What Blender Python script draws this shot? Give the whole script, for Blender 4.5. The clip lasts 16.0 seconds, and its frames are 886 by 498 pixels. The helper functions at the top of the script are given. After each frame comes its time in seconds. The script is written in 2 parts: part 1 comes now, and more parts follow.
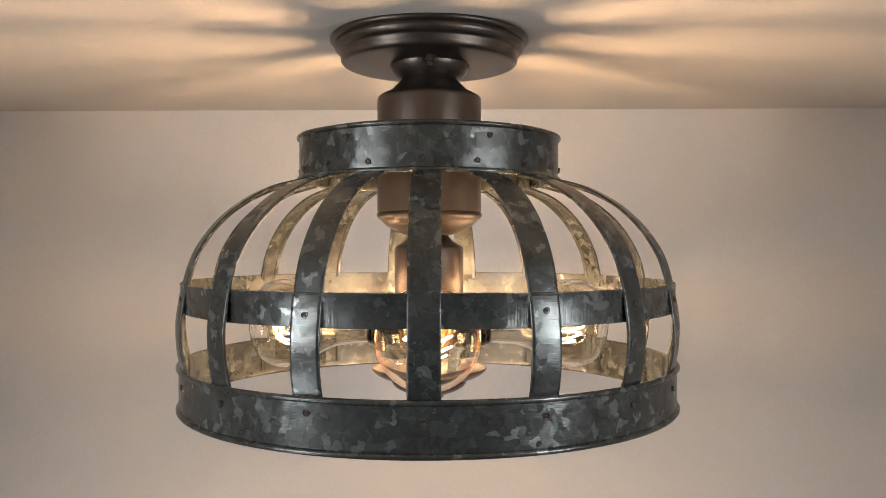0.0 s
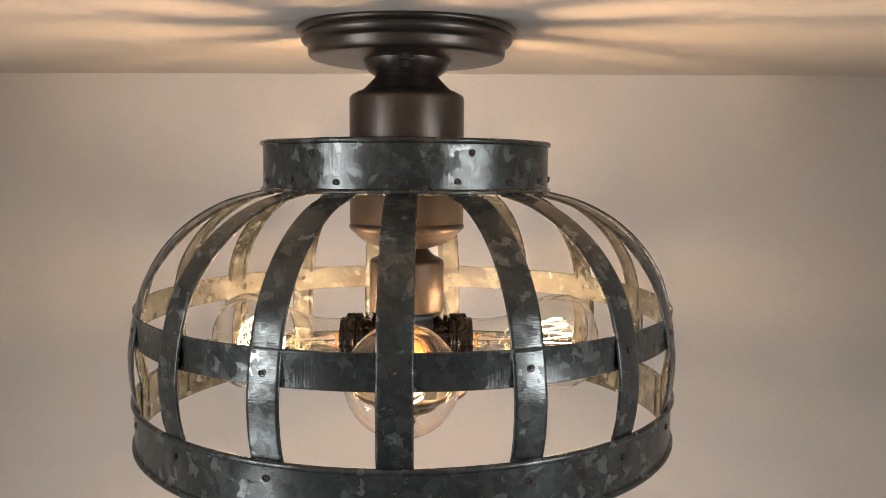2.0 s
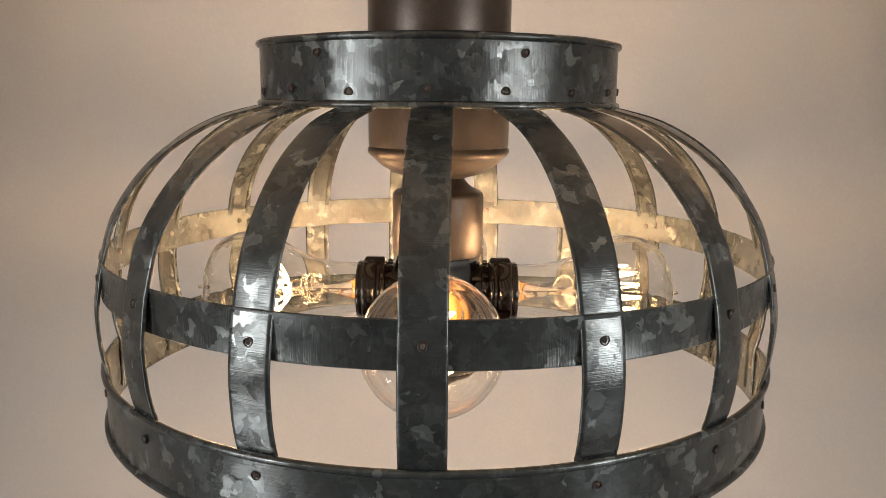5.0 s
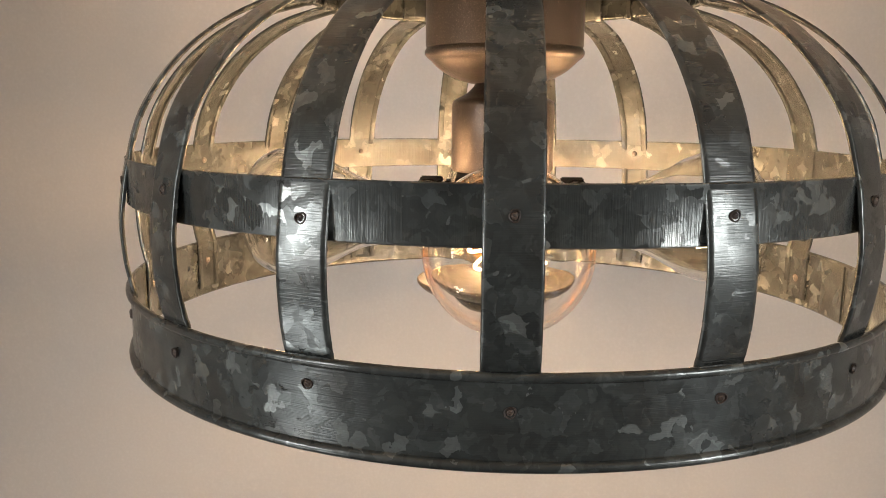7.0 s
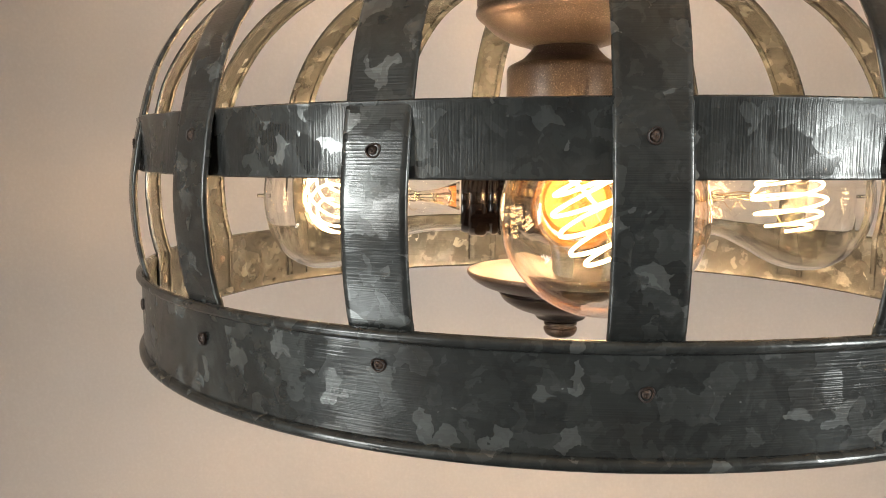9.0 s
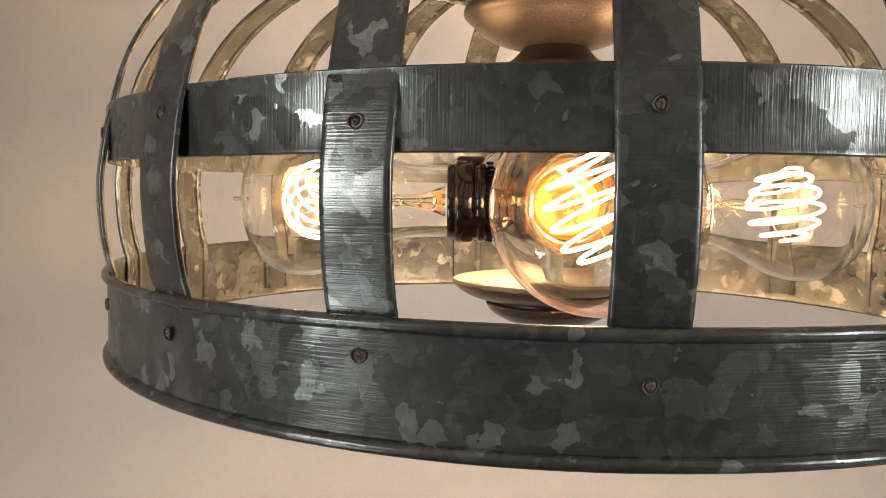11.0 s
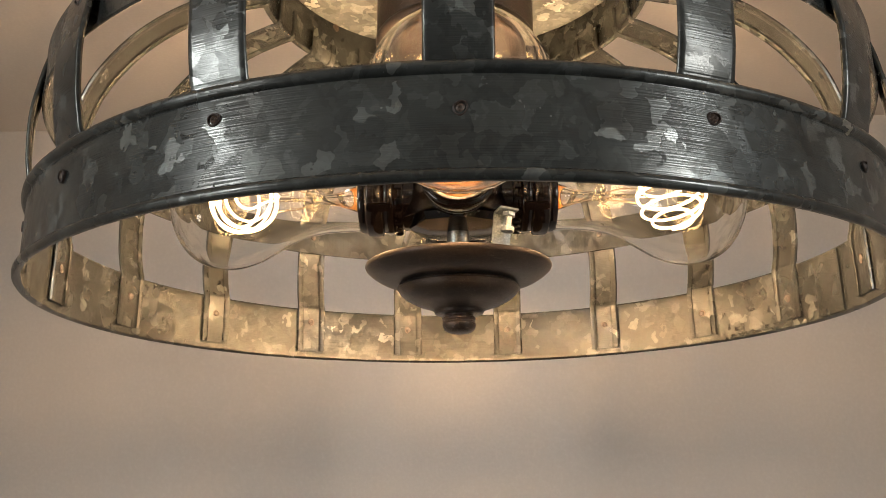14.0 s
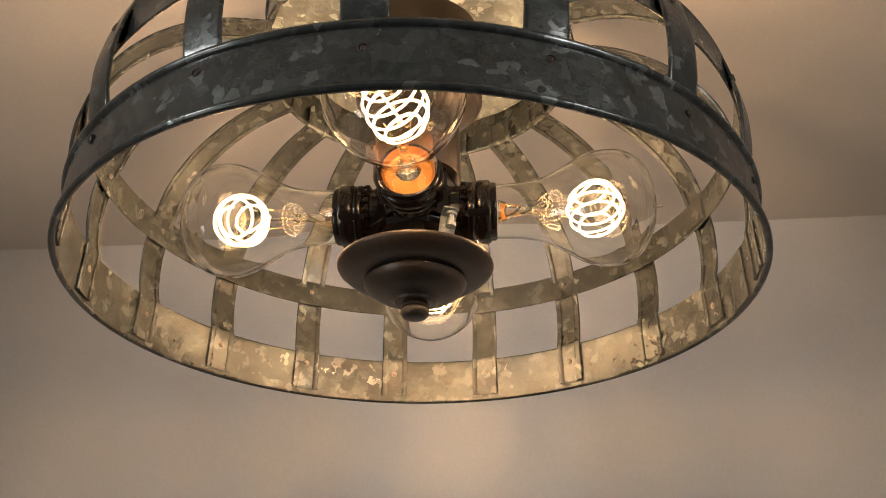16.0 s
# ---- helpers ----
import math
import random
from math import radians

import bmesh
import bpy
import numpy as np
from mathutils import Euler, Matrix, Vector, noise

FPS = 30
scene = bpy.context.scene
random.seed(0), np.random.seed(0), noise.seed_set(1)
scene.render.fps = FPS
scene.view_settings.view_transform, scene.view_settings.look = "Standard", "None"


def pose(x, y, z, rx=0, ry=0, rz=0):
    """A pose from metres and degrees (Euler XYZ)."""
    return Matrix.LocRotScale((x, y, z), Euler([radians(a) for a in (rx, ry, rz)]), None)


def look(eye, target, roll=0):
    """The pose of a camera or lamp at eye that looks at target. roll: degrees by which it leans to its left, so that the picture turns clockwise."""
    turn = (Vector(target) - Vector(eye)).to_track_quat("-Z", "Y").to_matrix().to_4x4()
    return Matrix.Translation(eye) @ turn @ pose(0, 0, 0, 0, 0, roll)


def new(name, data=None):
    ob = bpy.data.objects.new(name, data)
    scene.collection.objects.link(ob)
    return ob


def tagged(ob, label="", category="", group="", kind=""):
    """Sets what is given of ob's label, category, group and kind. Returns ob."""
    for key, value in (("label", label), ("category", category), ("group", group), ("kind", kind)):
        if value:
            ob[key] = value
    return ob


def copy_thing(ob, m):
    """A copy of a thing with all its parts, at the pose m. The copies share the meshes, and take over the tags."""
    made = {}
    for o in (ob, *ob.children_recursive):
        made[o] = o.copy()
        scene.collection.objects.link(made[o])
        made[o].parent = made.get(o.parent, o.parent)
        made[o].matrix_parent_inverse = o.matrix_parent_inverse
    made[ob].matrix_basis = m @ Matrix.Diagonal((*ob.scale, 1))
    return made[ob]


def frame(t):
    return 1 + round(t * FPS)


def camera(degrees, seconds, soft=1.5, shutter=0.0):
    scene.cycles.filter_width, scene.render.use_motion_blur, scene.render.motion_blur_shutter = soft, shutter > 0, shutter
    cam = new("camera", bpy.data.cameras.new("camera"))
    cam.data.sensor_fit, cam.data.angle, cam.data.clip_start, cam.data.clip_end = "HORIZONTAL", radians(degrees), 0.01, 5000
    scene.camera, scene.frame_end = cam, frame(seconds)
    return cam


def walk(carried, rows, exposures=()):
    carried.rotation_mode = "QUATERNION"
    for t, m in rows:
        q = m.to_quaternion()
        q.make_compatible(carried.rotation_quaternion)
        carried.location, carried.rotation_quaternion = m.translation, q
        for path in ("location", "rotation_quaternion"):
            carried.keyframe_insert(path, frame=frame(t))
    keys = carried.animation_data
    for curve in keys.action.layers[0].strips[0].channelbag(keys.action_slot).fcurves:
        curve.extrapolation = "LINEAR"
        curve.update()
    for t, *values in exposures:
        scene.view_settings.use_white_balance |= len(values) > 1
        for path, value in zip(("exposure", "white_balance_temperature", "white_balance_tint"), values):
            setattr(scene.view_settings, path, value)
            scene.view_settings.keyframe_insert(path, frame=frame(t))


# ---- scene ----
cam = camera(58.0, 16.0, soft=0.6)
PATH = [
    (0, (0.0157, -0.7221, 2.2364), (0.0066, 1.2779, 2.2300), 0.03),
    (0.5, (0.0259, -0.7055, 2.2510), (0.0250, 1.2938, 2.1964), 0.10),
    (1, (0.0264, -0.6855, 2.2715), (0.0358, 1.3119, 2.1696), 0.12),
    (1.5, (0.0251, -0.6715, 2.2922), (0.0344, 1.3228, 2.1416), 0.12),
    (2, (0.0251, -0.6620, 2.3103), (0.0404, 1.3284, 2.1150), 0.35),
    (2.5, (0.0258, -0.6499, 2.3225), (0.0369, 1.3365, 2.0897), 0.57),
    (3, (0.0262, -0.6336, 2.3243), (0.0341, 1.3477, 2.0513), 0.70),
    (3.2, (0.0276, -0.6282, 2.3227), (0.0306, 1.3506, 2.0322), 0.78),
    (5.3, (0.0173, -0.5283, 2.2850), (-0.0459, 1.4363, 1.9159), 0.48),
    (5.5, (0.0164, -0.5217, 2.2744), (-0.0537, 1.4450, 1.9173), 0.44),
    (6, (0.0059, -0.5066, 2.2560), (-0.0802, 1.4574, 1.8881), 0.48),
    (6.5, (-0.0005, -0.4978, 2.2409), (-0.1031, 1.4667, 1.8801), 0.54),
    (7, (-0.0076, -0.4910, 2.2316), (-0.1197, 1.4758, 1.8863), 0.46),
    (7.5, (-0.0201, -0.4826, 2.2196), (-0.1319, 1.4887, 1.9009), 0.39),
    (8, (-0.0314, -0.4645, 2.2067), (-0.1394, 1.5121, 1.9215), 0.21),
    (8.5, (-0.0393, -0.4524, 2.2008), (-0.1327, 1.5274, 1.9328), 0.02),
    (9, (-0.0466, -0.4360, 2.1908), (-0.1296, 1.5482, 1.9533), 0.00),
    (9.2, (-0.0505, -0.4302, 2.1862), (-0.1412, 1.5559, 1.9693), 0.05),
    (11.3, (-0.0476, -0.4197, 2.1667), (-0.0829, 1.5770, 2.0583), 0.70),
    (11.5, (-0.0440, -0.4225, 2.1573), (-0.0863, 1.5761, 2.0947), 0.85),
    (12, (-0.0329, -0.4228, 2.1281), (-0.0559, 1.5756, 2.2037), 0.76),
    (12.5, (-0.0183, -0.4192, 2.0962), (-0.0497, 1.5680, 2.3199), 0.54),
    (13, (-0.0154, -0.4170, 2.0685), (-0.0406, 1.5558, 2.3960), 0.18),
    (13.5, (-0.0093, -0.4188, 2.0494), (-0.0365, 1.5361, 2.4711), -0.28),
    (14, (0.0005, -0.4321, 2.0228), (-0.0396, 1.5002, 2.5375), -0.56),
    (14.5, (0.0096, -0.4461, 1.9872), (-0.0500, 1.4553, 2.6043), -0.58),
    (15, (0.0266, -0.4634, 1.9610), (-0.0560, 1.3990, 2.6855), -0.48),
    (15.5, (0.0347, -0.4749, 1.9310), (-0.0754, 1.3399, 2.7643), -0.30),
    (16, (0.0552, -0.4698, 1.8915), (-0.0836, 1.2935, 2.8252), -0.12),
]
EXPOSURES = [(0, -0.09, 6560, 10), (3, -0.18, 6610, 10), (5.5, -0.07, 6730, 10), (7, -0.01, 6800, 10), (9, 0.11, 6880, 10), (11.5, 0.02, 6950, 10),
             (12.5, -0.09, 7120, 10), (13.5, -0.25, 7050, 10), (14, -0.40, 6980, 10), (14.5, -0.59, 6920, 10), (16, -0.65, 6880, 10)]
walk(cam, [(t, look(eye, target, roll)) for t, eye, target, roll in PATH],
     exposures=EXPOSURES)

# ---- light ----
CEIL, SLOPE, CROSS = 2.426, 0.0484, 0.0043   # ceiling height over the lamp's axis, its rise towards the far wall and to the east
WALL_Y, SIDE_X, BACK_Y = 0.539, 0.84, -3.0
FILAMENT, WINDOW = 355.0, 2.85

world = bpy.data.worlds.new("sky")
world.use_nodes = True
scene.world = world
sky = world.node_tree.nodes.new("ShaderNodeTexSky")
sky.sky_type, sky.sun_disc, sky.sun_elevation, sky.sun_rotation = "NISHITA", False, radians(25), radians(180)
world.node_tree.links.new(sky.outputs[0], world.node_tree.nodes["Background"].inputs[0])
world.node_tree.nodes["Background"].inputs[1].default_value = 0.08


def window_lamp(x, turn, y, z, wide, high, energy):
    lamp = bpy.data.lights.new("side_light", "AREA")
    lamp.shape, lamp.size, lamp.size_y, lamp.energy, lamp.color = "RECTANGLE", wide, high, energy, (0.94, 0.97, 1.0)
    ob = new("side_light", lamp)
    ob.matrix_world = pose(x, y, z, 90, 0, turn)


# upper two: unseen daylight mirrored in the metal; low one: added wall fill
for x, turn, share in ((-SIDE_X - 0.02, -90, 1.3), (SIDE_X + 0.02, 90, 0.2)):
    window_lamp(x, turn, -0.76, 2.295, 0.14, 0.19, WINDOW * 1.95)
    window_lamp(x, turn, -0.73, 2.105, 0.15, 0.18, WINDOW * 0.55)
    window_lamp(x, turn, -0.69, 1.55, 0.27, 0.44, WINDOW * share)


# ---- materials ----
def nodes_of(name):
    m = bpy.data.materials.new(name)
    m.use_nodes = True
    t = m.node_tree
    return m, t.nodes, t.links.new, t.nodes["Principled BSDF"]


def ramp(nodes, stops):
    n = nodes.new("ShaderNodeValToRGB")
    e = n.color_ramp.elements
    while len(e) < len(stops):
        e.new(0.5)
    for el, (at, col) in zip(e, stops):
        el.position, el.color = at, (*col, 1) if len(col) == 3 else col
    return n


def grey(v, tint=(1, 1, 1)):
    return tuple(v * c for c in tint)


def galvanised(name, shine, metal):
    """Galvanised steel strip: crystal spangles, fine rolled ridges across v, grime. shine: scales the colour; above 1
    paints it as brightly lit.
    """
    m, nodes, link, out = nodes_of(name)
    tc = nodes.new("ShaderNodeTexCoord")
    info = nodes.new("ShaderNodeObjectInfo")
    far = nodes.new("ShaderNodeMath")
    far.operation = "MULTIPLY"
    far.inputs[1].default_value = 7.0
    link(info.outputs["Random"], far.inputs[0])
    place = nodes.new("ShaderNodeVectorMath")
    link(tc.outputs["Object"], place.inputs[0])
    link(far.outputs[0], place.inputs[1])
    warp = nodes.new("ShaderNodeTexNoise")
    warp.inputs["Scale"].default_value, warp.inputs["Detail"].default_value = 110, 4
    link(place.outputs[0], warp.inputs["Vector"])
    bend = nodes.new("ShaderNodeVectorMath")
    bend.operation = "MULTIPLY_ADD"
    link(warp.outputs["Color"], bend.inputs[0])
    bend.inputs[1].default_value = (0.017, 0.017, 0.017)
    link(place.outputs[0], bend.inputs[2])
    cells = []
    for scale, seed in ((140, 0), (320, 3.7)):
        v = nodes.new("ShaderNodeTexVoronoi")
        v.inputs["Scale"].default_value = scale
        shift = nodes.new("ShaderNodeVectorMath")
        shift.inputs[1].default_value = (seed, seed, seed)
        link(bend.outputs[0], shift.inputs[0])
        link(shift.outputs[0], v.inputs["Vector"])
        sep = nodes.new("ShaderNodeSeparateColor")
        link(v.outputs["Color"], sep.inputs[0])
        cells.append(sep)
        tilts = v.outputs["Color"] if not cells[1:] else tilts
    cool = (0.90, 1.0, 0.98)
    big = ramp(nodes, [(at, grey(v * shine, cool)) for at, v in ((0.0, 0.053), (0.28, 0.059), (0.54, 0.066), (0.78, 0.086), (0.92, 0.148))])
    big.color_ramp.interpolation = "CONSTANT"
    small = ramp(nodes, [(0.0, grey(0.88)), (0.45, grey(0.98)), (0.78, grey(1.09)), (0.94, grey(1.28))])
    small.color_ramp.interpolation = "CONSTANT"
    link(cells[0].outputs[0], big.inputs[0])
    link(cells[1].outputs[0], small.inputs[0])
    mul = nodes.new("ShaderNodeMix")
    mul.data_type, mul.blend_type = "RGBA", "MULTIPLY"
    mul.inputs[0].default_value = 1.0
    link(big.outputs[0], mul.inputs[6])
    link(small.outputs[0], mul.inputs[7])
    # grime and brown tarnish in broad clouds
    cloud = nodes.new("ShaderNodeTexNoise")
    cloud.inputs["Scale"].default_value, cloud.inputs["Detail"].default_value = 45, 6
    link(place.outputs[0], cloud.inputs["Vector"])
    dirt = ramp(nodes, [(0.30, (1.12, 1.12, 1.12)), (0.5, (0.95, 0.95, 0.95)), (0.72, (0.74, 0.69, 0.66))])
    link(cloud.outputs[0], dirt.inputs[0])
    mul2 = nodes.new("ShaderNodeMix")
    mul2.data_type, mul2.blend_type = "RGBA", "MULTIPLY"
    mul2.inputs[0].default_value = 1.0
    link(mul.outputs[2], mul2.inputs[6])
    link(dirt.outputs[0], mul2.inputs[7])
    link(mul2.outputs[2], out.inputs["Base Color"])
    out.inputs["Metallic"].default_value = metal
    rough = nodes.new("ShaderNodeMapRange")
    link(cells[0].outputs[1], rough.inputs[0])
    rough.inputs[3].default_value, rough.inputs[4].default_value = 0.22, 0.28
    link(rough.outputs[0], out.inputs["Roughness"])
    # rolled ridges
    uv = nodes.new("ShaderNodeUVMap")
    stretch = nodes.new("ShaderNodeMapping")
    stretch.inputs["Scale"].default_value = (45, 1900, 1)
    link(uv.outputs[0], stretch.inputs[0])
    ridge = nodes.new("ShaderNodeTexNoise")
    ridge.noise_dimensions = "2D"
    ridge.inputs["Scale"].default_value, ridge.inputs["Detail"].default_value = 1.0, 0.6
    link(stretch.outputs[0], ridge.inputs["Vector"])
    fine = nodes.new("ShaderNodeTexNoise")
    fine.inputs["Scale"].default_value, fine.inputs["Detail"].default_value = 900, 3
    link(tc.outputs["Object"], fine.inputs["Vector"])
    mixh = nodes.new("ShaderNodeMath")
    mixh.operation = "MULTIPLY_ADD"
    link(fine.outputs[0], mixh.inputs[0])
    mixh.inputs[1].default_value = 0.25
    link(ridge.outputs[0], mixh.inputs[2])
    bump = nodes.new("ShaderNodeBump")
    bump.inputs["Strength"].default_value, bump.inputs["Distance"].default_value = 0.15, 0.0004
    link(mixh.outputs[0], bump.inputs["Height"])
    # each crystal lies at its own slight tilt
    off = nodes.new("ShaderNodeVectorMath")
    off.operation = "SUBTRACT"
    link(tilts, off.inputs[0])
    off.inputs[1].default_value = (0.5, 0.5, 0.5)
    square = nodes.new("ShaderNodeVectorMath")
    square.operation = "MULTIPLY"
    link(off.outputs[0], square.inputs[0])
    link(off.outputs[0], square.inputs[1])
    cube = nodes.new("ShaderNodeVectorMath")
    cube.operation = "MULTIPLY"
    link(off.outputs[0], cube.inputs[0])
    link(square.outputs[0], cube.inputs[1])
    lean = nodes.new("ShaderNodeVectorMath")
    lean.operation = "SCALE"
    link(cube.outputs[0], lean.inputs[0])
    lean.inputs["Scale"].default_value = 0.5
    both = nodes.new("ShaderNodeVectorMath")
    link(bump.outputs[0], both.inputs[0])
    link(lean.outputs[0], both.inputs[1])
    unit = nodes.new("ShaderNodeVectorMath")
    unit.operation = "NORMALIZE"
    link(both.outputs[0], unit.inputs[0])
    link(unit.outputs[0], out.inputs["Normal"])
    return m


def speckled(name, col, metal, rough, fleck, bump_size, bump_height, vary=0.35):
    """A coated surface with fine specks and a soft uneven sheen."""
    m, nodes, link, out = nodes_of(name)
    tc = nodes.new("ShaderNodeTexCoord")
    n1 = nodes.new("ShaderNodeTexNoise")
    n1.inputs["Scale"].default_value, n1.inputs["Detail"].default_value = bump_size, 4
    n2 = nodes.new("ShaderNodeTexNoise")
    n2.inputs["Scale"].default_value, n2.inputs["Detail"].default_value = bump_size / 25, 4
    for n in (n1, n2):
        link(tc.outputs["Object"], n.inputs["Vector"])
    a = ramp(nodes, [(0.38, tuple(c * (1 - vary) for c in col)), (0.60, col), (0.72, fleck)])
    link(n1.outputs[0], a.inputs[0])
    b = ramp(nodes, [(0.3, grey(1 - vary / 2)), (0.7, grey(1 + vary / 3))])
    link(n2.outputs[0], b.inputs[0])
    mul = nodes.new("ShaderNodeMix")
    mul.data_type, mul.blend_type = "RGBA", "MULTIPLY"
    mul.inputs[0].default_value = 1.0
    link(a.outputs[0], mul.inputs[6])
    link(b.outputs[0], mul.inputs[7])
    link(mul.outputs[2], out.inputs["Base Color"])
    out.inputs["Metallic"].default_value = metal
    r = nodes.new("ShaderNodeMapRange")
    link(n2.outputs[0], r.inputs[0])
    r.inputs[3].default_value, r.inputs[4].default_value = rough - 0.06, rough + 0.08
    link(r.outputs[0], out.inputs["Roughness"])
    bump = nodes.new("ShaderNodeBump")
    bump.inputs["Strength"].default_value, bump.inputs["Distance"].default_value = 0.5, bump_height
    link(n1.outputs[0], bump.inputs["Height"])
    link(bump.outputs[0], out.inputs["Normal"])
    return m


def clear_glass():
    m, nodes, link, out = nodes_of("clear_glass")
    out.inputs["Base Color"].default_value = (0.995, 0.99, 0.965, 1)
    out.inputs["Roughness"].default_value = 0.0
    out.inputs["IOR"].default_value = 1.48
    out.inputs["Transmission Weight"].default_value = 1.0
    return m


def glow(name, col, strength):
    m, nodes, link, out = nodes_of(name)
    out.inputs["Base Color"].default_value = (0.9, 0.8, 0.6, 1)
    out.inputs["Emission Color"].default_value = (*col, 1)
    out.inputs["Emission Strength"].default_value = strength
    return m


STEEL = galvanised("galvanised_steel", 1.0, 0.6)
# lighter copy of the steel, with the bulbs' light put into its colour
LIT_STEEL = galvanised("lit_galvanised_sheet", 3.6, 0.4)
BRONZE = speckled("bronze_powder_coat", (0.084, 0.070, 0.061), 0.80, 0.31, (0.22, 0.185, 0.16), 1500, 0.00025)
BAKELITE = speckled("black_bakelite", (0.0030, 0.0021, 0.0020), 0.0, 0.12, (0.005, 0.0035, 0.003), 700, 0.00005)
BRASS = speckled("brass_screw_cap", (0.42, 0.19, 0.045), 0.65, 0.34, (0.58, 0.31, 0.10), 900, 0.00006)
ZINC = speckled("bright_zinc", (0.36, 0.40, 0.40), 0.9, 0.3, (0.5, 0.53, 0.52), 900, 0.00008)
DARK_STEEL = speckled("dark_steel", (0.12, 0.112, 0.105), 0.9, 0.28, (0.30, 0.28, 0.26), 1200, 0.0001)
RUST = speckled("rusty_eyelet", (0.026, 0.015, 0.011), 0.0, 0.45, (0.075, 0.038, 0.024), 2200, 0.0003, 0.4)
RUST_CORE = speckled("rusty_rivet_core", (0.080, 0.052, 0.038), 0.2, 0.5, (0.20, 0.135, 0.10), 1700, 0.0003, 0.6)
ZINC_CORE = speckled("worn_rivet_core", (0.14, 0.125, 0.11), 0.5, 0.35, (0.30, 0.27, 0.24), 1500, 0.0003, 0.5)
PLASTER = speckled("painted_plaster", (0.60, 0.588, 0.572), 0.0, 0.62, (0.62, 0.608, 0.592), 260, 0.0003, 0.035)
CEILING_PAINT = speckled("ceiling_paint", (0.61, 0.583, 0.55), 0.0, 0.75, (0.63, 0.603, 0.57), 300, 0.0003, 0.035)
FLOORING = speckled("floor_boards", (0.085, 0.058, 0.038), 0.0, 0.45, (0.11, 0.078, 0.052), 60, 0.0006, 0.4)
GLASS = clear_glass()
LEADGLASS = clear_glass()
LEADGLASS.name = "glass_stem"
LEADGLASS.node_tree.nodes["Principled BSDF"].inputs["Base Color"].default_value = (0.98, 0.93, 0.80, 1)
GLOW = glow("glowing_filament", (1.0, 0.61, 0.32), FILAMENT)
WIRE = speckled("support_wire", (0.55, 0.42, 0.25), 1.0, 0.3, (0.6, 0.5, 0.3), 900, 0.00002)


# ---- mesh helpers ----
def mesh(name, verts, faces, mat, uvs=None, smooth=True, sharp=40):
    me = bpy.data.meshes.new(name)
    me.from_pydata([tuple(v) for v in verts], [], faces)
    if uvs is not None:
        layer = me.uv_layers.new(name="uv")
        for loop in me.loops:
            layer.data[loop.index].uv = uvs[loop.vertex_index]
    bm = bmesh.new()
    bm.from_mesh(me)
    bmesh.ops.recalc_face_normals(bm, faces=bm.faces)
    for f in bm.faces:
        f.smooth = smooth
    for e in bm.edges:
        if len(e.link_faces) == 2 and e.calc_face_angle(0) > radians(sharp):
            e.smooth = False
    bm.to_mesh(me)
    bm.free()
    me.materials.append(mat)
    return me


def part(name, me, parent, label="", m=None):
    ob = new(name, me)
    ob.parent = parent
    if m is not None:
        ob.matrix_basis = m
    return tagged(ob, label)


def thing(name, m, label, category, group="", kind=""):
    ob = new(name)
    ob.matrix_basis = m
    ob.empty_display_size = 0.05
    return tagged(ob, label, category, group, kind)


def spline(pts, per=8):
    """A smooth line through the points."""
    p = [Vector(q) for q in pts]
    p = [p[0] * 2 - p[1]] + p + [p[-1] * 2 - p[-2]]
    res = []
    for i in range(1, len(p) - 2):
        a, b, c, d = p[i - 1:i + 3]
        for k in range(per):
            t = k / per
            res.append(0.5 * (2 * b + (c - a) * t + (2 * a - 5 * b + 4 * c - d) * t * t + (3 * b - a - 3 * c + d) * t ** 3))
    return res + [p[-2]]


def lathe(name, profile, mat, n=96, closed=False, across=False, a0=163.0, a1=523.0, wobble=0.0, sharp=40):
    """A profile of (r, z) turned about the z axis; closed: the profile is a loop. across: ridges run up and down."""
    full = a1 - a0 > 359.9
    verts, faces, uvs = [], [], []
    steps = n if full else n + 1
    length, run = 0.0, []
    for j, (r, z) in enumerate(profile):
        if j:
            length += math.hypot(r - profile[j - 1][0], z - profile[j - 1][1])
        run.append(length)
    for i in range(steps):
        a = radians(a0 + (a1 - a0) * i / n)
        w = wobble * (math.sin(3 * a + 0.7) + 0.6 * math.sin(5 * a + 2.1) + 0.5 * math.sin(11 * a))
        for j, (r, z) in enumerate(profile):
            verts.append(((r + w) * math.sin(a), -(r + w) * math.cos(a), z + w * 0.6))
            uvs.append((run[j], a * 0.2) if across else (a * 0.2, run[j]))
    k = len(profile)
    for i in range(n):
        i2 = (i + 1) % steps
        for j in range(k if closed else k - 1):
            j2 = (j + 1) % k
            faces.append((i * k + j, i2 * k + j, i2 * k + j2, i * k + j2))
    if not full and closed:
        faces += [tuple(range(k)), tuple((steps - 1) * k + j for j in reversed(range(k)))]
    return mesh(name, verts, faces, mat, uvs, sharp=sharp)


def tube(name, pts, r, mat, n=6, loop=False):
    verts, faces = [], []
    pts = [Vector(p) for p in pts]
    side = None
    for i, p in enumerate(pts):
        t = (pts[min(i + 1, len(pts) - 1)] - pts[max(i - 1, 0)]).normalized()
        side = (side - t * side.dot(t)).normalized() if side else t.orthogonal().normalized()
        up = t.cross(side)
        for k in range(n):
            a = 2 * math.pi * k / n
            verts.append(p + (side * math.cos(a) + up * math.sin(a)) * r)
    for i in range(len(pts) - 1):
        for k in range(n):
            faces.append((i * n + k, i * n + (k + 1) % n, (i + 1) * n + (k + 1) % n, (i + 1) * n + k))
    faces += [tuple(range(n)), tuple((len(pts) - 1) * n + k for k in reversed(range(n)))]
    return mesh(name, verts, faces, mat)


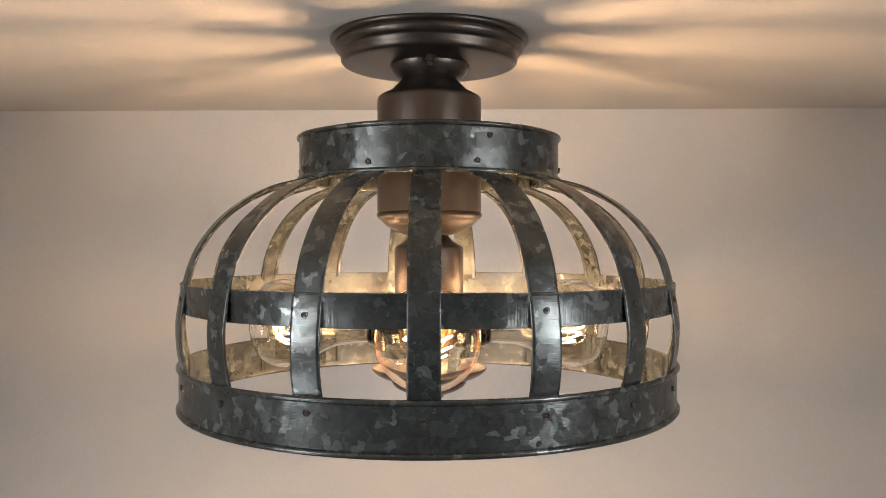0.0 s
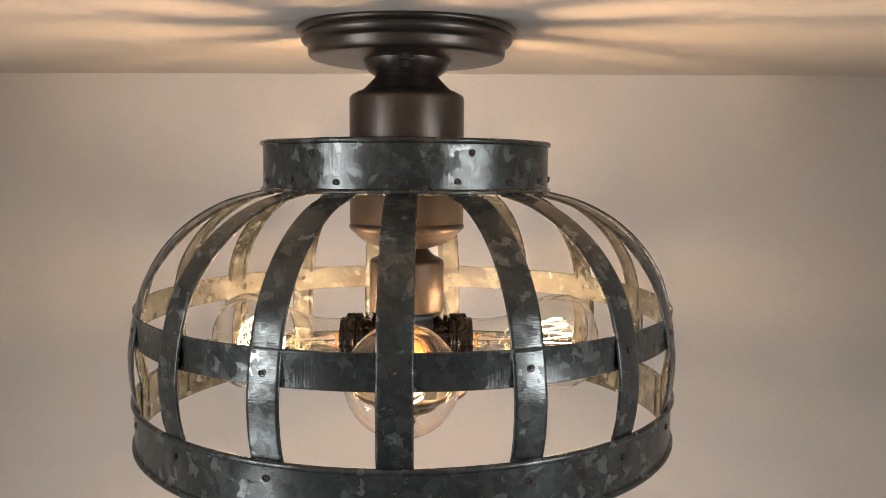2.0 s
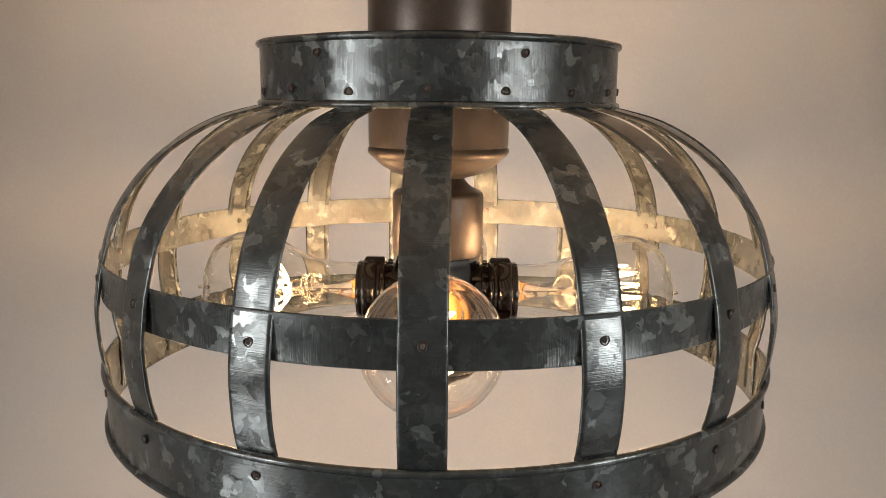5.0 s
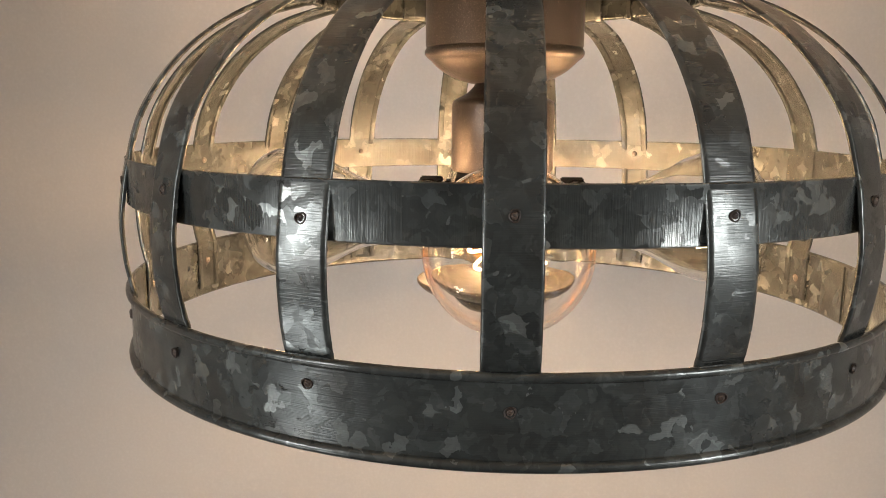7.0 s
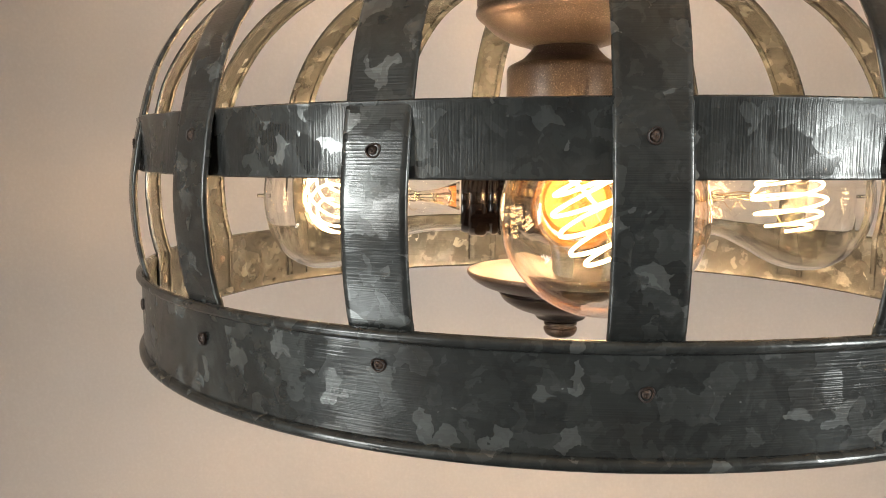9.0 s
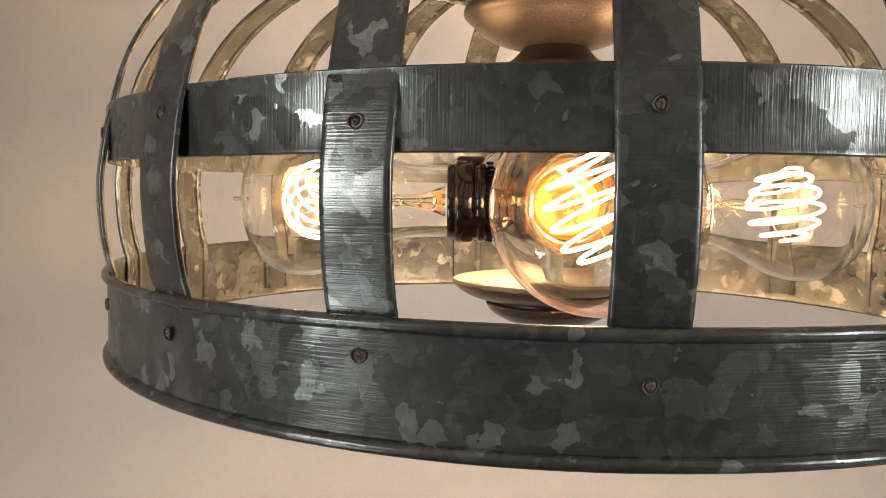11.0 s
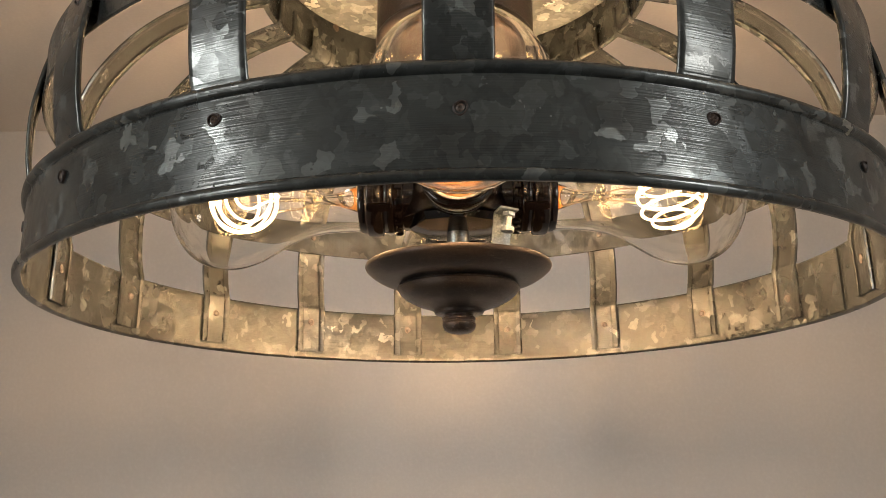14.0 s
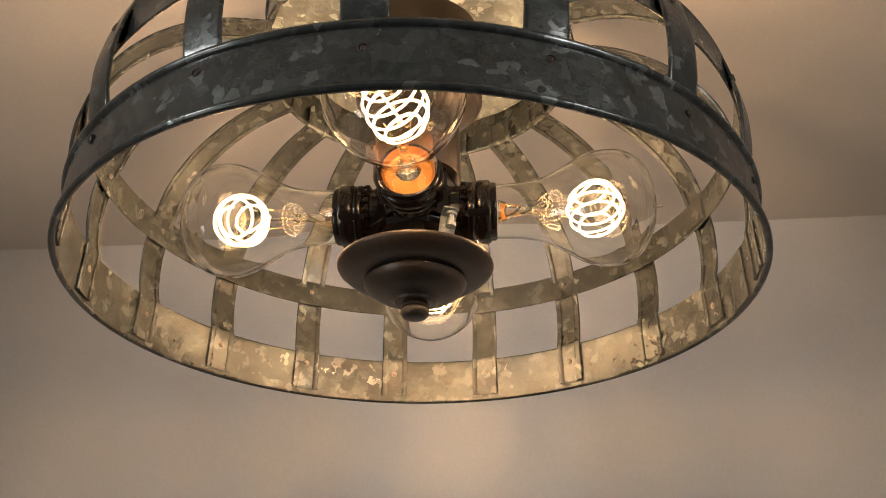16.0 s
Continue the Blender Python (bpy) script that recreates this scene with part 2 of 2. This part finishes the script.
def box_bm(bm, x0, x1, y0, y1, z0, z1):
    ret = bmesh.ops.create_cube(bm, size=1.0)
    for v in ret["verts"]:
        v.co = Vector(((x0 + x1) / 2 + v.co.x * (x1 - x0), (y0 + y1) / 2 + v.co.y * (y1 - y0), (z0 + z1) / 2 + v.co.z * (z1 - z0)))


def boxes(name, rows, mat, bevel=0.0):
    bm = bmesh.new()
    for row in rows:
        box_bm(bm, *row)
    if bevel:
        bmesh.ops.bevel(bm, geom=bm.edges[:], offset=bevel, segments=2, affect="EDGES")
    me = bpy.data.meshes.new(name)
    bm.to_mesh(me)
    bm.free()
    me.materials.append(mat)
    return me


# ---- the room ----
T = 0.10
HIGH = 2.60


def structure(name, me, label, category):
    return tagged(new(name, me), label, category, kind="structure")


structure("floor", boxes("floor", [(-SIDE_X - T, SIDE_X + T, BACK_Y - T, WALL_Y + T, -0.10, 0.0)], FLOORING), "brown timber floor of the room", "floor")
north = boxes("wall_north", [(-SIDE_X - T, SIDE_X + T, WALL_Y, WALL_Y + T, 0.0, HIGH)], PLASTER)
for v in north.vertices:
    v.co.y += 0.009 * v.co.x
structure("wall_north", north, "smooth painted wall in warm grey white", "wall")
structure("wall_south", boxes("wall_south", [(-SIDE_X - T, SIDE_X + T, BACK_Y - T, BACK_Y, 0.0, HIGH)], PLASTER), "smooth painted wall in warm grey white", "wall")
WIN = (-0.93, -0.45, 1.28, 2.40)
for name, x0, x1 in (("wall_west", -SIDE_X - T, -SIDE_X), ("wall_east", SIDE_X, SIDE_X + T)):
    rows = [(x0, x1, BACK_Y, WIN[0], 0, HIGH), (x0, x1, WIN[1], WALL_Y + 0.04, 0, HIGH), (x0, x1, WIN[0], WIN[1], 0, WIN[2]), (x0, x1, WIN[0], WIN[1], WIN[3], HIGH)]
    structure(name, boxes(name, rows, PLASTER), "painted wall with a tall side window", "wall")
# windows out of view, inferred from cool highlights on the steel
for name, x in (("window_1", -SIDE_X - 0.06), ("window_2", SIDE_X + 0.06)):
    f = 0.02
    rows = [(x - f, x + f, WIN[0], WIN[0] + f, WIN[2], WIN[3]), (x - f, x + f, WIN[1] - f, WIN[1], WIN[2], WIN[3]),
            (x - f, x + f, WIN[0] + f, WIN[1] - f, WIN[2], WIN[2] + f), (x - f, x + f, WIN[0] + f, WIN[1] - f, WIN[3] - f, WIN[3])]
    structure(name, boxes(name, rows, CEILING_PAINT), "tall side window with a white frame", "window")
# the ceiling rises slightly towards the far wall
bm = bmesh.new()
box_bm(bm, -SIDE_X - T, SIDE_X + T, BACK_Y - T, WALL_Y + 2 * T, 0, 0.1)
for v in bm.verts:
    v.co.z += CEIL + SLOPE * v.co.y + CROSS * v.co.x
ceiling_mesh = bpy.data.meshes.new("ceiling")
bm.to_mesh(ceiling_mesh)
bm.free()
ceiling_mesh.materials.append(CEILING_PAINT)
structure("ceiling", ceiling_mesh, "smooth white painted ceiling with radiating light and shadow", "ceiling")

# ---- the ceiling light ----
RIBS = 17
LEANS = (0.35, 0.75, 0.95, 0.5, 0.4, 0.8, -0.3, 0.2, 0.15, 0.75, 0.9, 1.25, 0.8, 0.5, 0.3, 0.2, 0.5)   # each rib's turn off an even spacing
lamp = thing("ceiling_light", Matrix.Identity(4), "cage ceiling light of galvanised barrel hoops on a bronze stem", "ceiling light")

canopy_line = [(0.0, 2.436), (0.080, 2.436), (0.080, 2.4228), (0.0878, 2.4224), (0.0888, 2.4214), (0.0890, 2.4196), (0.0880, 2.4182), (0.0862, 2.4176), (0.0848, 2.4168),
               (0.0853, 2.4150), (0.0849, 2.4128), (0.0834, 2.4106), (0.0812, 2.4094), (0.0800, 2.4088), (0.0796, 2.4076), (0.0794, 2.4040), (0.0790, 2.4014), (0.0778, 2.3998), (0.0752, 2.3991), (0.0720, 2.3989),
               (0.0380, 2.3988), (0.0, 2.3988)]
canopy = part("canopy", lathe("canopy", canopy_line, BRONZE, 128, sharp=55), lamp, "round dark bronze canopy with a stepped rim")
dome = [(0.0, 2.4012)] + [tuple(p) for p in spline([(0.0362, 2.4012), (0.0350, 2.3960), (0.0318, 2.3905), (0.0270, 2.3868)], 5)] + [(0.0, 2.3868)]
part("dome", lathe("dome", dome, BRONZE, 64), lamp, "bowl under the canopy in dark bronze")
upper = [(0.0, 2.3882)] + [(0.0248, 2.3882), (0.0252, 2.3862)] + [tuple(p) for p in spline([(0.0262, 2.3850), (0.0310, 2.3800), (0.0370, 2.3745), (0.0405, 2.3735)], 4)] + \
        [(0.0425, 2.3722), (0.0448, 2.3712), (0.0464, 2.3695), (0.0468, 2.3670), (0.0468, 2.2685), (0.0462, 2.2672), (0.0474, 2.2655), (0.0474, 2.2635), (0.0462, 2.2618),
         (0.0448, 2.2606)] + [tuple(p) for p in spline([(0.0440, 2.2602), (0.0380, 2.2545), (0.0300, 2.2500), (0.0200, 2.2468)], 5)] + [(0.0, 2.2466)]
part("stem", lathe("stem", upper, BRONZE, 80), lamp, "turned bronze stem cup with a tapered shoulder")
lower = [(0.0, 2.2478), (0.0165, 2.2478), (0.0172, 2.2462)] + [tuple(p) for p in spline([(0.0180, 2.2450), (0.0225, 2.2405), (0.0285, 2.2375)], 4)] + \
        [(0.0302, 2.2362), (0.0308, 2.2340), (0.0308, 2.1960), (0.0300, 2.1945), (0.0, 2.1945)]
part("socket_cup", lathe("socket_cup", lower, BRONZE, 64), lamp, "small turned bronze cup over the sockets")
bolt = part("bolt", lathe("bolt", [(0.0, 0.0105), (0.0022, 0.0102), (0.0030, 0.0085), (0.0032, 0.0058), (0.0052, 0.0056), (0.0054, 0.0048), (0.0054, 0.0006), (0.0050, 0.0), (0.0, 0.0)], DARK_STEEL, 6, sharp=20), lamp,
            "dark hex nut with a rounded cap", pose(0.001, -0.0437, 2.3992, 180, 0, 10))


def hoop(name, r, z0, z1, bead, across, label, seam):
    """A hoop of strip with rolled beads at both edges and a lapped seam."""
    t = 0.0009
    if bead:
        # round rolled edges with a sharp crease against the flat of the strip
        low = [(r + 0.0003 + bead * math.cos(radians(b)), z0 + bead + bead * math.sin(radians(b))) for b in (-160, -125, -90, -55, -20, 15, 50, 78)]
        high = [(q, z1 - (z - z0)) for q, z in reversed(low)]
        zl, zh = low[-1][1] + 0.0003, high[0][1] - 0.0003
        flat = [(r, zl + (zh - zl) * k / 4) for k in range(5)]
        prof = [(r - t, z0 + bead * 2)] + low + flat + high + [(r - t, z1 - bead * 2)]
    else:
        prof = [(r - t, z0 + 0.0003), (r - 0.0003, z0), (r + 0.0004, z0 + 0.0005), (r + 0.0003, z0 + 0.0016), (r, z0 + 0.0026), (r, (z0 + z1) / 2), (r, z1 - 0.0026), (r + 0.0003, z1 - 0.0016),
                (r + 0.0004, z1 - 0.0005), (r - 0.0003, z1), (r - t, z1 - 0.0003)]
    ob = part(name, lathe(name, prof, STEEL, 180, closed=True, across=across, wobble=0.00025, sharp=50), lamp, label)
    lap = [(r - t - 0.0002, z0 + 0.002), (r - t - 0.0002, z1 - 0.0015), (r - t - 0.0013, z1 - 0.0015), (r - t - 0.0013, z0 + 0.002)]
    part("seam", lathe("seam", lap, STEEL, 10, closed=True, across=across, a0=seam, a1=seam + 7, wobble=0.00025), ob, "lapped hoop end")
    return ob


bottom = hoop("bottom_hoop", 0.2152, 2.1002, 2.1388, 0.0021, False, "wide galvanised bottom hoop with rolled edges", 92)
middle = hoop("middle_hoop", 0.2140, 2.1832, 2.2064, 0.0, True, "narrow galvanised middle hoop behind the ribs", 104)
collar = hoop("top_collar", 0.1155, 2.2930, 2.3330, 0.0020, True, "galvanised top collar with rolled edges", 150)
plate = [(0.0, 2.3262), (0.1142, 2.3262), (0.1142, 2.3250), (0.0, 2.3250)]
part("top_plate", lathe("top_plate", plate, LIT_STEEL, 96), lamp, "galvanised disc closing the collar")

# ribs
rib_line = [(0.1132, 2.3120), (0.1132, 2.3050), (0.1134, 2.2982), (0.1150, 2.2942), (0.1210, 2.2930), (0.1452, 2.2860), (0.1695, 2.2726), (0.1900, 2.2543), (0.2062, 2.2304), (0.2141, 2.2055),
            (0.2171, 2.1899), (0.2188, 2.1740), (0.2178, 2.1550), (0.2156, 2.1425), (0.2143, 2.1370), (0.2143, 2.1200), (0.2143, 2.1060)]


def rib_course(seed):
    """The line of one rib's outer face, bulging a little more or less than its neighbours."""
    rnd = random.Random(seed)
    lift = rnd.uniform(-0.0008, 0.0010)
    return spline([(r + lift * math.exp(-((z - 2.22) / 0.05) ** 2), z) for r, z in rib_line], 5), rnd


def rib_mesh(seed):
    line, rnd = rib_course(seed)
    # folded hems along both long edges stand proud of the inner face
    outer = [(-0.0111, -0.0014), (-0.0109, -0.0006), (-0.0103, -0.0001), (-0.0088, 0.0), (0.0, 0.0001), (0.0088, 0.0), (0.0103, -0.0001), (0.0109, -0.0006), (0.0111, -0.0014)]
    hem = rnd.uniform(0.0060, 0.0072)
    inner = [(0.0105, -0.0022), (hem + 0.0004, -0.0022), (hem, -0.0020), (hem, -0.0012), (0.0, -0.0011)]
    cross = outer + inner + [(-w, o) for w, o in reversed(inner[:-1])]
    k, verts, faces, uvs, run = len(cross), [], [], [], rnd.uniform(0, 3)
    for i, p in enumerate(line):
        t = (line[min(i + 1, len(line) - 1)] - line[max(i - 1, 0)]).normalized()
        nrm = Vector((-t.y, t.x))
        if i:
            run += (p - line[i - 1]).length
        for w, o in cross:
            verts.append((w, -(p.x + nrm.x * o), p.y + nrm.y * o))
            uvs.append((w + seed, run))
    for i in range(len(line) - 1):
        for j in range(k):
            j2 = (j + 1) % k
            faces.append((i * k + j, i * k + j2, (i + 1) * k + j2, (i + 1) * k + j))
    faces += [tuple(range(k)), tuple((len(line) - 1) * k + j for j in reversed(range(k)))]
    return mesh("rib", verts, faces, STEEL, uvs, sharp=50)


eyelet = [(0.0, 0.0003), (0.0006, 0.0006), (0.0012, 0.0004), (0.0016, -0.0001), (0.0018, -0.0002), (0.0020, 0.0005), (0.0023, 0.0006), (0.0026, 0.0003), (0.0027, -0.0024), (0.0, -0.0024)]


def eyelet_mesh(core, seed):
    """A set rivet: a dark pinched ring round a rusty core, slightly out of round."""
    me = lathe("rivet", eyelet, RUST, 18)
    me.materials.append(core)
    rnd = random.Random(seed)
    a0, a1 = rnd.uniform(0, 6.3), rnd.uniform(0, 6.3)
    for v in me.vertices:
        a, r = math.atan2(v.co.y, v.co.x), math.hypot(v.co.x, v.co.y)
        k = 0.92 + 0.07 * math.sin(2 * a + a0) + 0.05 * math.sin(3 * a + a1)
        v.co.x *= k
        v.co.y *= k
        if v.co.z > -0.001:
            v.co.z += 0.00025 * math.sin(a + a1) * min(r / 0.002, 1) + (rnd.uniform(-0.0002, 0.0002) if r < 0.0014 else 0)
    for p in me.polygons:
        if math.hypot(p.center.x, p.center.y) < 0.0017:
            p.material_index = 1
    return me


eyelet_meshes = [eyelet_mesh(core, n) for n, core in enumerate((RUST_CORE, RUST, RUST_CORE, ZINC_CORE, RUST_CORE))]
back_mesh = lathe("rivet", [(0.0, 0.0006), (0.0012, 0.0005), (0.0019, 0.0001), (0.0021, -0.0010), (0.0, -0.0010)], ZINC_CORE, 12)


jit = random.Random(5)


def rivet(parent, ang, r, z, me):
    """A rivet in the outer face of a hoop."""
    ob = part("rivet", me, parent)
    ob.matrix_basis = pose(0, 0, 0, 0, 0, ang) @ pose(0, -r, z, 90, 0, 0)


MID_Z = (2.1955, 2.1945, 2.1962, 2.1950, 2.1940, 2.1952, 2.1946, 2.1958, 2.1950, 2.1944, 2.1956, 2.1950, 2.1946, 2.1955, 2.1950, 2.1972, 2.1916)
LOW_Z = (2.1234, 2.1255, 2.1247, 2.1250, 2.1245, 2.1190, 2.1221, 2.1239, 2.1255, 2.1261, 2.1285, 2.1263, 2.1250, 2.1245, 2.1252, 2.1250, 2.1273)
for i in range(RIBS):
    ang = 360 / RIBS * i + LEANS[i]
    rib = part("rib", rib_mesh(i), lamp)
    rib.matrix_basis = pose(0, 0, 0, 0, 0, ang)
    side = jit.uniform(-0.0006, 0.0006)
    face = min(rib_course(i)[0], key=lambda q: abs(q.y - MID_Z[i])).x
    for at, me in ((pose(side, -face - 0.0003, MID_Z[i], 84, 0, 0), eyelet_meshes[i % 5]), (pose(side, -0.2124, MID_Z[i] + 0.0006, -90, 0, 0), back_mesh),
                   (pose(side, -0.2129, LOW_Z[i], -90, 0, 0), back_mesh)):
        ob = part("rivet", me, rib)
        ob.matrix_basis = at
    rivet(bottom, ang + jit.uniform(-0.1, 0.1), 0.2154, LOW_Z[i], eyelet_meshes[(i * 2 + 2) % 5])
    rivet(collar, ang + jit.uniform(-0.3, 0.3) - 1.8, 0.1160, 2.3028 + jit.uniform(-0.001, 0.001), eyelet_meshes[(i * 3) % 5])
for ang in (-33.2, 25.2, 95, 160, 228):
    rivet(collar, ang, 0.1160, 2.3226, eyelet_meshes[2])

# finial dish
dish = [(0.0, 2.1232), (0.020, 2.1224)] + [tuple(p) for p in spline([(0.030, 2.1225), (0.043, 2.1247), (0.0492, 2.1272), (0.0508, 2.1278)], 4)] + [(0.0515, 2.1274), (0.0517, 2.1265)] + \
       [tuple(p) for p in spline([(0.0511, 2.1252), (0.0476, 2.1222), (0.0424, 2.1193), (0.0365, 2.1176)], 4)] + [(0.0335, 2.1171), (0.0320, 2.1166), (0.0322, 2.1159), (0.0334, 2.1155)] + \
       [tuple(p) for p in spline([(0.0338, 2.1147), (0.0310, 2.1108), (0.0245, 2.1068), (0.0180, 2.1045), (0.0144, 2.1028), (0.0132, 2.1010)], 4)] + [(0.0122, 2.1004), (0.0, 2.1004)]
part("dish", lathe("dish", dish, BRONZE, 80), lamp, "stepped bronze dish under the sockets")
knob = [(0.0, 2.1010), (0.0080, 2.1010), (0.0078, 2.0994), (0.0089, 2.0988), (0.0091, 2.0976), (0.0083, 2.0970), (0.0083, 2.0962), (0.0092, 2.0955), (0.0092, 2.0942)] + \
       [(0.0089 * math.cos(radians(a)) ** 0.7, 2.0940 - 0.0040 * math.sin(radians(a))) for a in range(8, 90, 16)] + [(0.0, 2.0900)]
part("finial", lathe("finial", knob, BRONZE, 40), lamp, "ribbed bronze finial knob")
part("nipple", lathe("nipple", [(0.0, 2.1480), (0.0060, 2.1480), (0.0060, 2.1226), (0.0, 2.1226)], ZINC, 24), lamp, "threaded rod")

# socket cluster
BZ, YAW = 2.1678, 0.8
body = [(0.0, 2.1950), (0.0250, 2.1950), (0.0275, 2.1930), (0.0290, 2.1870), (0.0290, 2.1530), (0.0270, 2.1490), (0.0180, 2.1470), (0.0, 2.1470)]
cluster = part("socket_block", lathe("socket_block", body, BAKELITE, 8, sharp=20), lamp, "black bakelite block with four sockets", pose(0, 0, 0, 0, 0, 22.5 + YAW))
sock = [(0.0, 0.012), (0.0182, 0.012), (0.0182, 0.0300), (0.0188, 0.0306), (0.0188, 0.0330), (0.0182, 0.0336), (0.0186, 0.0348), (0.0204, 0.0354), (0.0210, 0.0364), (0.0210, 0.0384), (0.0200, 0.0394), (0.0198, 0.0408),
        (0.0212, 0.0416), (0.0218, 0.0430), (0.0218, 0.0494), (0.0210, 0.0506), (0.0200, 0.0511), (0.0200, 0.0534), (0.0192, 0.0548), (0.0172, 0.0548), (0.0163, 0.0535), (0.0163, 0.0420), (0.0, 0.0420)]
sock_mesh = lathe("socket", sock, BAKELITE, 48)
lug_mesh = boxes("lug", [(-0.0024, 0.0024, 0.0199, 0.0234, 0.0358, 0.0498)], BAKELITE, 0.0008)
knurl_mesh = boxes("knurl", [(-0.0009, 0.0009, 0.0196, 0.0212, 0.0310, 0.0345)], BAKELITE, 0.0003)
gusset_mesh = boxes("gusset", [(-0.0150, 0.0150, -0.0010, 0.0010, -0.0125, 0.0125)], BAKELITE, 0.0004)
for k in range(4):
    at = pose(0, 0, BZ, 90, 0, YAW + 90 * k)
    s = part("socket", sock_mesh, cluster, "", cluster.matrix_basis.inverted() @ at)
    for a in (0, 120, 240):
        part("lug", lug_mesh, s, "", pose(0, 0, 0, 0, 0, a))
    for a in range(10, 360, 20):
        part("knurl", knurl_mesh, s, "", pose(0, 0, 0, 0, 0, a))
    # moulded web in the corner between two sockets
    part("gusset", gusset_mesh, cluster, "", cluster.matrix_basis.inverted() @ pose(0, 0, BZ - 0.002, 0, 0, YAW + 45 + 90 * k) @ pose(0, -0.0290, 0, 0, 0, 0))
bracket = boxes("bracket", [(-0.0050, 0.0050, -0.0005, 0.0005, 0.0, 0.0240), (-0.0050, 0.0050, -0.0110, 0.0005, 0.0235, 0.0246)], ZINC, 0.0002)
b = part("bracket", bracket, lamp, "bright zinc bracket", pose(0.0215, -0.0290, 2.1250, 0, 6, 16))
part("screw", lathe("screw", [(0.0, 0.0110), (0.0017, 0.0108), (0.0017, 0.0016), (0.0034, 0.0014), (0.0034, -0.001), (0.0, -0.001)], ZINC, 12), b, "small zinc screw", pose(0.001, -0.007, 0.0135, 0, 0, 0))
part("nut", lathe("nut", [(0.0, 0.0022), (0.0032, 0.0022), (0.0036, 0.0016), (0.0036, 0.0), (0.0, 0.0)], ZINC, 6, sharp=20), b, "hexagonal zinc nut", pose(0.001, -0.007, 0.0208, 0, 0, 0))


# ---- light bulbs ----
def bulb():
    """Along +z from the socket's mouth."""
    ob = thing("light_bulb", Matrix.Identity(4), "clear glass vintage bulb with a glowing spiral filament", "light bulb", "bulbs in the ceiling light")
    outer = [(0.0186, 0.0), (0.0190, 0.010), (0.0197, 0.020), (0.0224, 0.032), (0.0288, 0.045), (0.0356, 0.057), (0.0394, 0.070), (0.0388, 0.083), (0.0326, 0.0950), (0.0218, 0.1022), (0.0100, 0.1056), (0.0, 0.1064)]
    line = [tuple(p) for p in spline(outer, 5)]
    line[-1] = (0.0, 0.1064)
    inner = [(max(r - 0.0007, 0.0), z - (0.0007 if z > 0.084 else 0.0)) for r, z in line]
    g = part("glass_envelope", lathe("glass_envelope", line + inner[::-1], GLASS, 64, sharp=80), ob, "clear glass envelope")
    g.visible_shadow = False
    tip = part("nib", tube("nib", [(0, 0, 0.1062), (0, 0, 0.1087), (0, 0.0003, 0.1117)], 0.0011, LEADGLASS, 8), ob, "pointed glass nib")
    tip.visible_shadow = False
    cap = [(0.0, -0.0070), (0.0120, -0.0068), (0.0150, -0.0058), (0.0160, -0.0040), (0.0163, -0.0010), (0.0170, 0.0000), (0.0174, -0.0014), (0.0168, -0.0034), (0.0158, -0.0060), (0.0156, -0.0120), (0.0, -0.0130)]
    part("screw_cap", lathe("screw_cap", cap, BRASS, 48), ob, "brass screw cap")
    flare = [(0.0, 0.001), (0.0080, 0.001), (0.0062, 0.006), (0.0040, 0.012), (0.0024, 0.024), (0.0034, 0.0265), (0.0020, 0.030), (0.0012, 0.034), (0.0012, 0.052), (0.0, 0.053)]
    st = part("glass_stem", lathe("glass_stem", flare, LEADGLASS, 24), ob, "pressed glass stem")
    st.visible_shadow = False
    fil = []
    turns, mid, rad = 5.5, 0.0665, 0.0172
    n = 240
    for i in range(n + 1):
        t = i / n
        a = 2 * math.pi * turns * t
        lat = (t - 0.5) * 2.3
        r = rad * math.cos(lat) + 0.0012 + 0.0006 * math.sin(2.3 * a)
        fil.append((r * math.cos(a), rad * 1.2 * math.sin(lat) + 0.0016 * math.sin(a + 1), mid + r * math.sin(a)))
    end = Vector(fil[-1])
    fil += [tuple(end.lerp(Vector((0.002, 0.001, 0.047)), k / 6) + Vector((0, 0.002 * math.sin(k / 6 * math.pi), 0))) for k in range(1, 7)]
    part("filament", tube("filament", fil, 0.0008, GLOW, 6), ob, "white hot spiral filament")
    for s in (-1, 1):
        part("lead_wire", tube("lead_wire", [(s * 0.003, 0, 0.028), (s * 0.006, 0.001, 0.038), (s * 0.0065, 0, 0.046), (s * 0.009, 0, 0.053)], 0.00035, WIRE, 5), ob)
    for s in (-1, 1):
        part("support_wire", tube("support_wire", [(0, 0, 0.051), (0, s * 0.004, 0.056), (0.001, s * 0.0145, 0.062), (0.002, s * 0.0166, 0.066)], 0.00025, WIRE, 4), ob)
    curl = [(-0.004, -0.006 - 0.0022 * math.sin(n * 1.3), 0.024 + 0.0016 * n) for n in range(12)]
    part("loose_wire", tube("loose_wire", spline(curl, 3), 0.0002, WIRE, 4), ob)
    return ob


first = bulb()
for k in range(4):
    m = pose(0, 0, 0, 0, 0, YAW + 90 * k) @ pose(0, -0.0548, BZ, 90) @ pose(0, 0, 0, 0, 0, (20, -18, 0, 62)[k])
    if k:
        copy_thing(first, m)
first.matrix_basis = pose(0, 0, 0, 0, 0, YAW) @ pose(0, -0.0548, BZ, 90) @ pose(0, 0, 0, 0, 0, 20)
